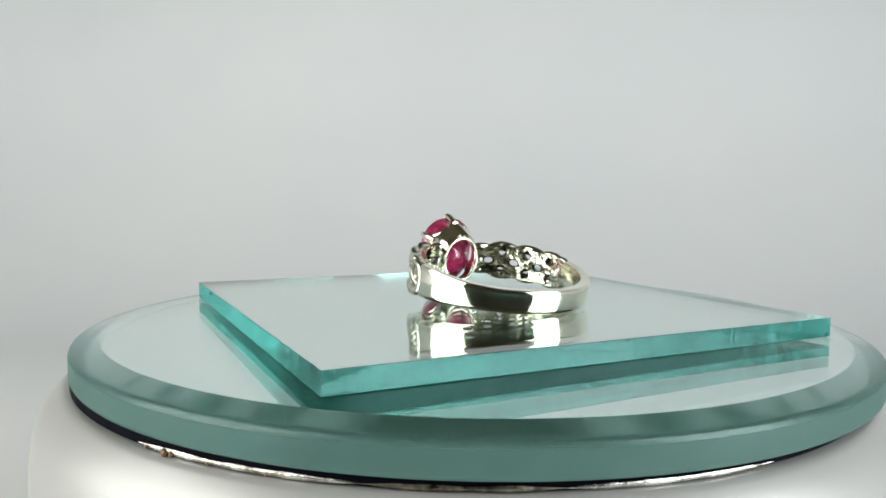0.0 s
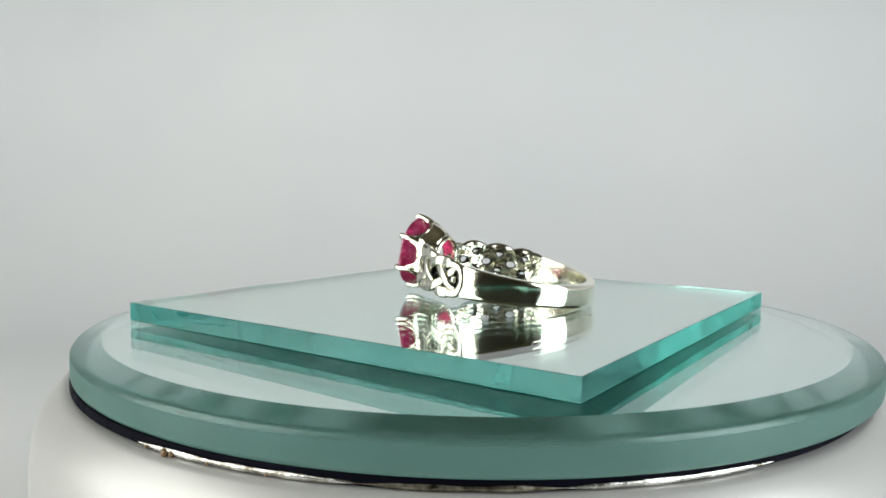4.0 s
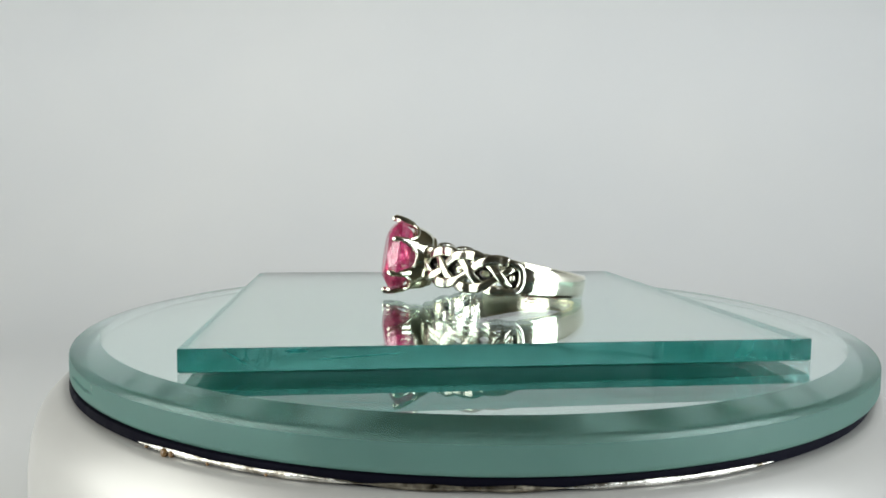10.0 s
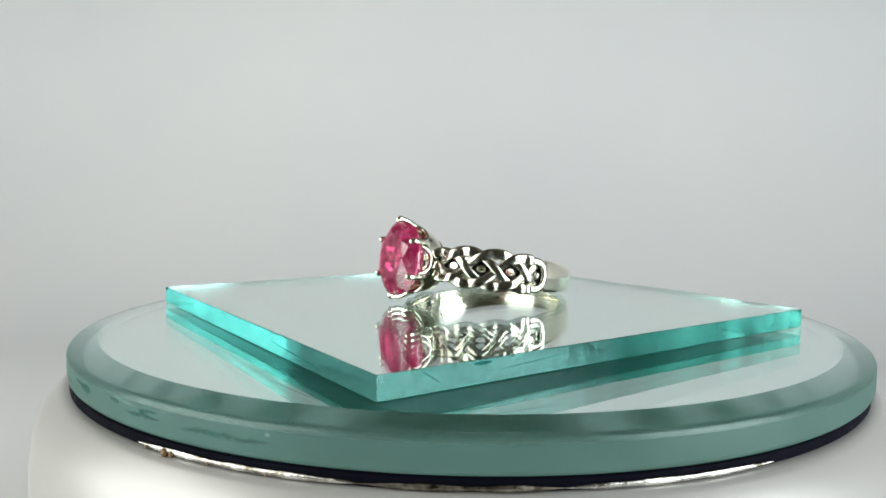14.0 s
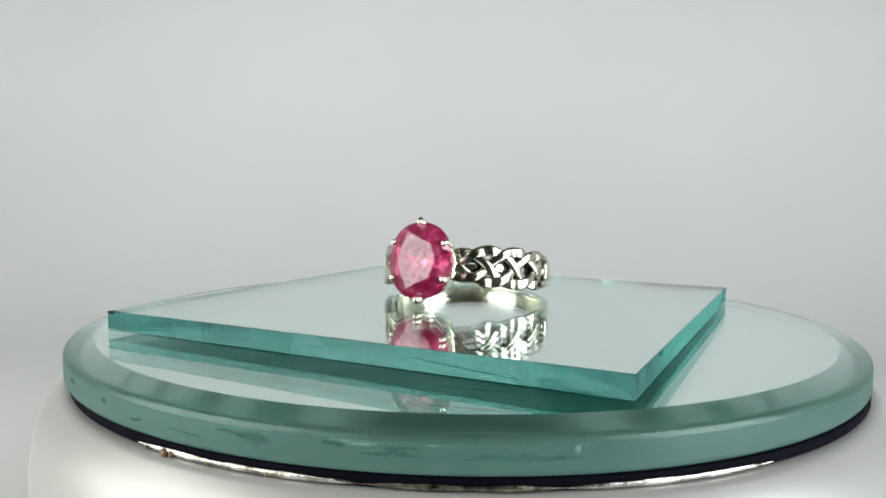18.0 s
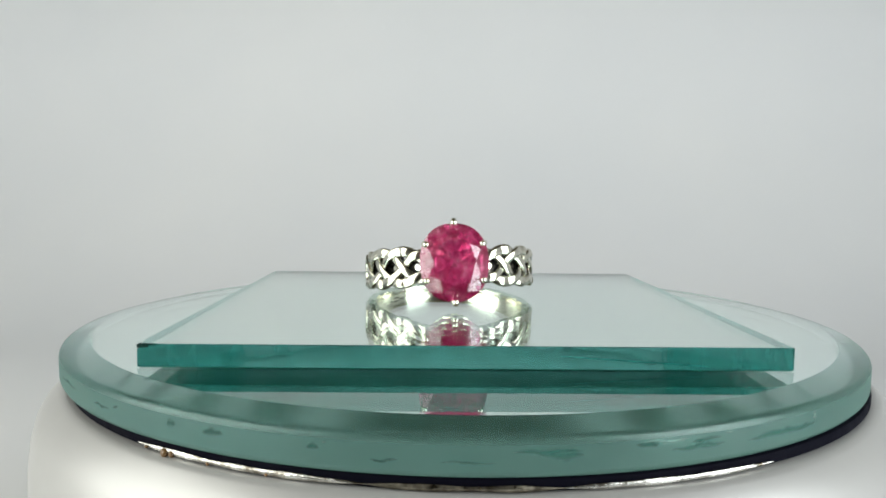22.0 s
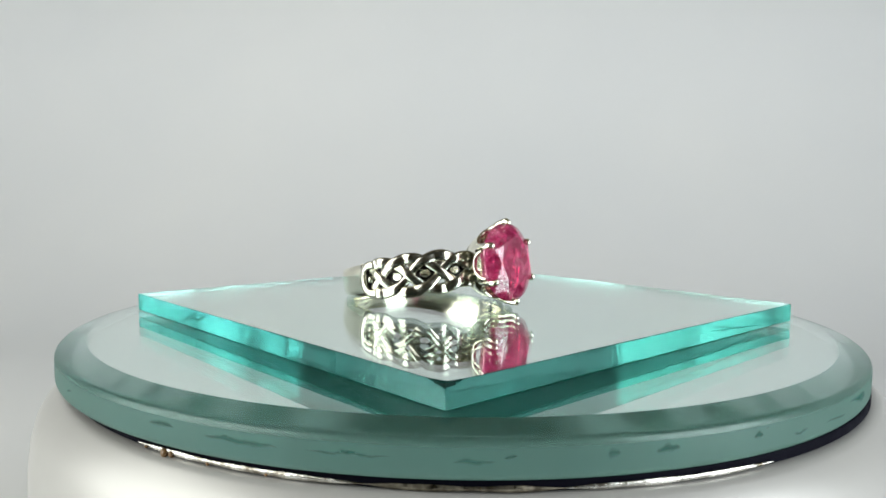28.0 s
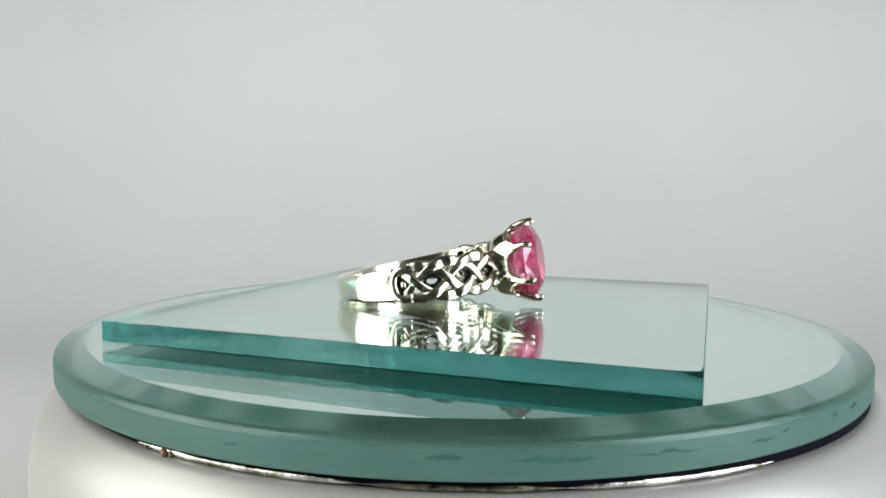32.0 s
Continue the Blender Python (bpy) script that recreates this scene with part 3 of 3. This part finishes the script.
def shoulder(ring, sign):
    """One knotwork side: pierced backing, four plaited strands and the rounded rim at its end."""
    length = radians(BRAID_END - BRAID_START) * R_OUT
    period, knot = 16.06, 3.11

    def place(s, v, r):
        d = BRAID_END - math.degrees(s / R_OUT)
        return cyl(r, sign * d, sign * v)

    def amp(s):
        d = BRAID_END - math.degrees(s / R_OUT)
        a = half_width(d) - 0.58
        if s < 2.0:
            a *= math.sqrt(max(0.0, 1 - ((2.0 - s) / 2.0) ** 2)) * 0.9 + 0.1
        return a

    # pierced backing
    bm = bmesh.new()
    cell = period / 4
    for side_r, flip in ((R_IN, True), (R_IN + 0.5, False)):
        for row in (-1, 0, 1):
            cuts = [knot + (k + (0.0 if row == 0 else 0.5)) * cell for k in range(-2, 5)]
            cuts = [0.0] + [c for c in cuts if 0.25 < c < length - 0.25] + [length]
            for s0, s1 in zip(cuts, cuts[1:]):
                sm = (s0 + s1) / 2
                whole = s1 - s0 > 0.9 * cell
                square, hole = [], []
                hw = half_width(BRAID_END - math.degrees(sm / R_OUT)) - 0.42
                for k in range(24):
                    a = 2 * math.pi * k / 24
                    ca, sa = math.cos(a), math.sin(a)
                    q = max(abs(ca), abs(sa))
                    sq_s = sm + ca / q * (s1 - s0) / 2
                    w_here = half_width(BRAID_END - math.degrees(sq_s / R_OUT)) - 0.42
                    square.append((sq_s, (row * 2 + sa / q) * w_here / 3))
                    hs, hv = ((0.56, 0.46) if row else (0.70, 0.45)) if whole else (0.05, 0.05)
                    hole.append((sm + ca * hs, row * hw * 0.60 + sa * hv))
                a = [bm.verts.new(place(s, v, side_r)) for s, v in square]
                b = [bm.verts.new(place(s, v, side_r)) for s, v in hole]
                rim = b
                if flip and whole:
                    rim = [bm.verts.new(place(sm + (s - sm) * 1.35, row * hw * 0.60 + (v - row * hw * 0.60) * 1.35, side_r)) for s, v in hole]
                    low = [bm.verts.new(place(s, v, side_r + 0.12)) for s, v in hole]
                    for k in range(24):
                        j = (k + 1) % 24
                        f = bm.faces.new((rim[k], rim[j], low[j], low[k]))
                        f.material_index = 1
                for k in range(24):
                    j = (k + 1) % 24
                    f = bm.faces.new((a[k], a[j], rim[j], rim[k]))
                    f.material_index = 0 if flip else 1
                if not whole:
                    f = bm.faces.new(b)
                    f.material_index = 0 if flip else 1
                elif not flip:
                    c2 = [bm.verts.new(place(s, v, R_IN)) for s, v in hole]
                    for k in range(24):
                        j = (k + 1) % 24
                        f = bm.faces.new((b[k], b[j], c2[j], c2[k]))
                        f.material_index = 1
    for edge in (-1, 1):
        last = None
        for k in range(41):
            s = length * k / 40
            w = edge * (half_width(BRAID_END - math.degrees(s / R_OUT)) - 0.42)
            now = [bm.verts.new(place(s, w, r)) for r in (R_IN, R_IN + 0.5)]
            if last:
                bm.faces.new((last[0], now[0], now[1], last[1]))
            last = now
    bmesh.ops.remove_doubles(bm, verts=bm.verts, dist=0.002)
    ring_part("pierced_plate", bm, [PATINA, OXIDE], ring, "blackened pierced plate under the knotwork", smooth=30)
    # plaited strands
    for i in range(4):
        bm = bmesh.new()
        n = 110
        pts, widths = [], []
        for k in range(n):
            s = 1.5 + (length - 1.5) * k / (n - 1)
            ph = 2 * math.pi * s / period + i * math.pi / 2 + math.pi / 2 - 2 * math.pi * knot / period
            v = amp(s) * math.tanh(0.9 * math.cos(ph)) / math.tanh(0.9)
            h = -math.cos(4 * ph) * math.tanh(4 * math.sin(ph))
            fade = min(1.0, (s - 1.5) / 1.0)
            widths.append(0.88 + 0.30 * abs(math.cos(ph)) ** 2 + 0.06 * noise.noise(Vector((s * 0.7, i * 3.0, sign))))
            pts.append(place(s, v, R_OUT - 0.30 + 0.19 * h * fade - 0.16 * (1 - fade)))
        path, frames, secs = [], [], []
        for k, p in enumerate(pts):
            tan = (pts[min(k + 1, n - 1)] - pts[max(k - 1, 0)]).normalized()
            up = Vector((p.x, p.y, 0)).normalized()
            side = up.cross(tan).normalized()
            size = (0.6 + 0.4 * min(1.0, k / 8)) * widths[k]
            path.append(p)
            frames.append((side, tan.cross(side).normalized()))
            secs.append([(size * 0.60 * math.copysign(abs(math.cos(t)) ** 0.75, math.cos(t)), size * (0.30 if math.sin(t) > 0 else 0.5) * math.copysign(abs(math.sin(t)) ** 0.85, math.sin(t)))
                         for t in [2 * math.pi * q / 20 for q in range(20)]])
        sweep(bm, path, frames, secs)
        bmesh.ops.recalc_face_normals(bm, faces=bm.faces)
        ring_part("strand", bm, CAST, ring, smooth=60)
    # rounded rim that closes the knotwork
    bm = bmesh.new()
    path, frames, secs = [], [], []
    n = 40
    w = half_width(BRAID_END) - 0.46
    for k in range(n):
        t = math.pi * k / (n - 1) - math.pi / 2
        s = 2.3 - 2.05 * max(0.0, math.cos(t)) ** 0.55
        p = place(s, w * math.sin(t) if abs(math.sin(t)) < 1 else w * math.sin(t), R_OUT - 0.22)
        path.append(p)
    for k, p in enumerate(path):
        tan = (path[min(k + 1, n - 1)] - path[max(k - 1, 0)]).normalized()
        up = Vector((p.x, p.y, 0)).normalized()
        frames.append((up.cross(tan).normalized(), up))
        secs.append([(0.52 * math.copysign(abs(math.cos(t)) ** 0.75, math.cos(t)), 0.40 * math.sin(t)) for t in [2 * math.pi * q / 12 for q in range(12)]])
    sweep(bm, path, frames, secs)
    bmesh.ops.recalc_face_normals(bm, faces=bm.faces)
    ring_part("end_rim", bm, CAST, ring, smooth=60)
    # small bead in the last loop
    bm = bmesh.new()
    bmesh.ops.create_uvsphere(bm, u_segments=16, v_segments=10, radius=0.5)
    spot = place(1.55, 0.0, R_OUT - 0.28)
    for v in bm.verts:
        v.co = spot + Vector((v.co.x * 0.8, v.co.y * 0.8, v.co.z))
    ring_part("bead", bm, CAST, ring, "small silver bead in the end loop", smooth=60)


HEAD_SHIFT = Vector((0.25, -0.3, 0.2))
PRONGS = (90.0, 270.0, 27.0, 153.0, 207.0, 333.0)
HEAD_BASE, HEAD_DIP, HEAD_TOP = 9.8, 11.95, 14.75


def oval(x, psi, grow=0.0):
    """A point on the flaring wall of the head at height x."""
    f = (x - HEAD_BASE) / (HEAD_TOP - HEAD_BASE)
    g = max(0.0, f) ** 0.52
    a = 2.7 + (4.0 - 2.7) * g + grow
    b = 3.2 + (4.95 - 3.2) * g + grow
    return Vector((x, a * math.cos(psi), b * math.sin(psi))) + HEAD_SHIFT * min(1.0, max(0.0, 2 * f))


def head(ring):
    bm = bmesh.new()
    n, m = 144, 8
    outer, inner = [], []
    for i in range(n):
        psi = 2 * math.pi * i / n
        deg = math.degrees(psi)
        near = sorted((abs((deg - p + 180) % 360 - 180), p) for p in PRONGS)
        gap = near[0][0] + near[1][0]
        w = min(1.0, max(0.0, (near[0][0] - 3.0) / (gap / 2 - 3.0)))
        top = HEAD_DIP + (HEAD_TOP - HEAD_DIP) * (1 - max(0.0, 1 - (1 - w) ** 2.8) ** (1 / 2.8))
        outer.append([bm.verts.new(oval(HEAD_BASE + (top - HEAD_BASE) * k / m, psi)) for k in range(m + 1)])
        inner.append([bm.verts.new(oval(HEAD_BASE + (top - HEAD_BASE) * k / m, psi, -0.42)) for k in range(m + 1)])
    for i in range(n):
        j = (i + 1) % n
        for k in range(m):
            bm.faces.new((outer[i][k], outer[j][k], outer[j][k + 1], outer[i][k + 1]))
            bm.faces.new((inner[i][k + 1], inner[j][k + 1], inner[j][k], inner[i][k]))
        bm.faces.new((outer[i][m], outer[j][m], inner[j][m], inner[i][m]))
        bm.faces.new((inner[i][0], inner[j][0], outer[j][0], outer[i][0]))
    bmesh.ops.recalc_face_normals(bm, faces=bm.faces)
    outer_tops = [c[m].co.copy() for c in outer]
    inner_tops = [c[m].co.copy() for c in inner]
    ring_part("basket", bm, SILVER, ring, "flared silver basket with scalloped wall", smooth=45)
    # rounded wire along the scalloped edge
    bm = bmesh.new()
    tops = [(outer_tops[i] + inner_tops[i]) / 2 for i in range(n)]
    path = tops + tops[:1]
    frames, secs = [], []
    for k in range(n + 1):
        tan = (tops[(k + 1) % n] - tops[(k - 1) % n]).normalized()
        out = Vector((0, path[k].y, path[k].z)).normalized()
        side = tan.cross(out).normalized()
        frames.append((side, side.cross(tan).normalized()))
        secs.append([(0.24 * math.cos(t), 0.30 * math.sin(t)) for t in [2 * math.pi * q / 10 for q in range(10)]])
    sweep(bm, path, frames, secs, cap=False)
    bmesh.ops.remove_doubles(bm, verts=bm.verts, dist=0.001)
    bmesh.ops.recalc_face_normals(bm, faces=bm.faces)
    ring_part("scallop_wire", bm, SILVER, ring, "rounded silver edge wire", smooth=70)
    # bezel round the opening on the finger side
    bm = bmesh.new()
    path, frames, secs = [], [], []
    for i in range(49):
        psi = 2 * math.pi * i / 48
        p = oval(HEAD_BASE, psi, -0.15)
        path.append(p)
        frames.append((Vector((0, math.cos(psi), math.sin(psi))), Vector((1, 0, 0))))
        secs.append([(0.34 * math.cos(t), 0.4 * math.sin(t)) for t in [2 * math.pi * q / 10 for q in range(10)]])
    sweep(bm, path, frames, secs, cap=False)
    bmesh.ops.remove_doubles(bm, verts=bm.verts, dist=0.001)
    bmesh.ops.recalc_face_normals(bm, faces=bm.faces)
    ring_part("rear_collar", bm, SILVER, ring, "oval silver collar behind the stone", smooth=60)
    # prongs
    for deg in PRONGS:
        psi = radians(deg)
        bm = bmesh.new()
        pts = [oval(x, psi, -0.1 + g) for x, g in ((12.5, -0.16), (13.0, -0.04), (13.6, 0.08), (14.1, 0.12), (14.6, 0.10))]
        pts.append(oval(14.95, psi, 0.02))
        tip = oval(15.12, psi, -0.22)
        pts.append(tip)
        path, frames, secs = [], [], []
        for k, p in enumerate(pts):
            tan = (pts[min(k + 1, len(pts) - 1)] - pts[max(k - 1, 0)]).normalized()
            side = tan.cross(Vector((0, math.cos(psi), math.sin(psi)))).normalized()
            path.append(p)
            frames.append((side, side.cross(tan).normalized()))
            r = 0.50 - 0.14 * k / 6
            secs.append([(r * math.cos(t), r * math.sin(t)) for t in [2 * math.pi * q / 12 for q in range(12)]])
        sweep(bm, path, frames, secs)
        bmesh.ops.recalc_face_normals(bm, faces=bm.faces)
        bmesh.ops.create_uvsphere(bm, u_segments=14, v_segments=10, radius=0.38, matrix=Matrix.Translation(tip))
        ring_part("prong", bm, SILVER, ring, "rounded silver prong tip", smooth=60)


def stone(ring):
    def oval_ring(x, f, count, shift):
        out = []
        for k in range(count):
            t = 2 * math.pi * (k + shift) / count
            c, s = math.cos(t), math.sin(t)
            e = 2 / 2.25
            out.append(Vector((x, 4.2 * f * math.copysign(abs(c) ** e, c), 4.78 * f * math.copysign(abs(s) ** e, s))) + HEAD_SHIFT)
        return out

    bm = bmesh.new()

    def ring_of(x, f, count, shift):
        return [bm.verts.new(p) for p in oval_ring(x, f, count, shift)]

    def half_cut(flat, points, girdle):
        """One side of the cut: eight star facets, eight kites and the fans that meet the girdle."""
        for k in range(8):
            tip, before = points[k], points[k - 1]
            bm.faces.new((flat[k], flat[(k + 1) % 8], tip))
            bm.faces.new((flat[k], tip, girdle[4 * k], before))
            for j in range(4):
                bm.faces.new((tip, girdle[(4 * k + j + 1) % 32], girdle[4 * k + j]))
        bm.faces.new(flat)

    upper, lower = ring_of(14.45, 1.0, 32, 0.0), ring_of(14.28, 1.0, 32, 0.0)
    half_cut(ring_of(15.72, 0.60, 8, 0.0), ring_of(15.30, 0.80, 8, 0.5), upper)
    half_cut(ring_of(10.9, 0.10, 8, 0.0), ring_of(12.75, 0.79, 8, 0.5), lower)
    for k in range(32):
        bm.faces.new((upper[k], upper[(k + 1) % 32], lower[(k + 1) % 32], lower[k]))
    bmesh.ops.triangulate(bm, faces=[f for f in bm.faces if len(f.verts) == 4])
    bmesh.ops.recalc_face_normals(bm, faces=bm.faces)
    ring_part("stone", bm, RUBY, ring, "faceted oval pinkish-red ruby", smooth=None)


def silver_ring():
    ring = thing("ring", "silver knotwork ring with an oval ruby, lying on the square mirror", "ring")
    ring.location = (0, 0, Z0)
    plain_band(ring)
    stamps(ring)
    shoulder(ring, 1)
    shoulder(ring, -1)
    head(ring)
    stone(ring)
    return ring


setting()
turntable()
DISC = mirror_disc()
TILE = square_mirror()
RING = silver_ring()


def turned(t):
    """The turn of the platter, in degrees."""
    return 7.039 * t - 0.001976 * t * t


def motions():
    for ob in (DISC, TILE, RING):
        walk(ob, [(t, pose(0, 0, Z0, 0, 0, turned(t))) for t in range(0, 33)])


motions()
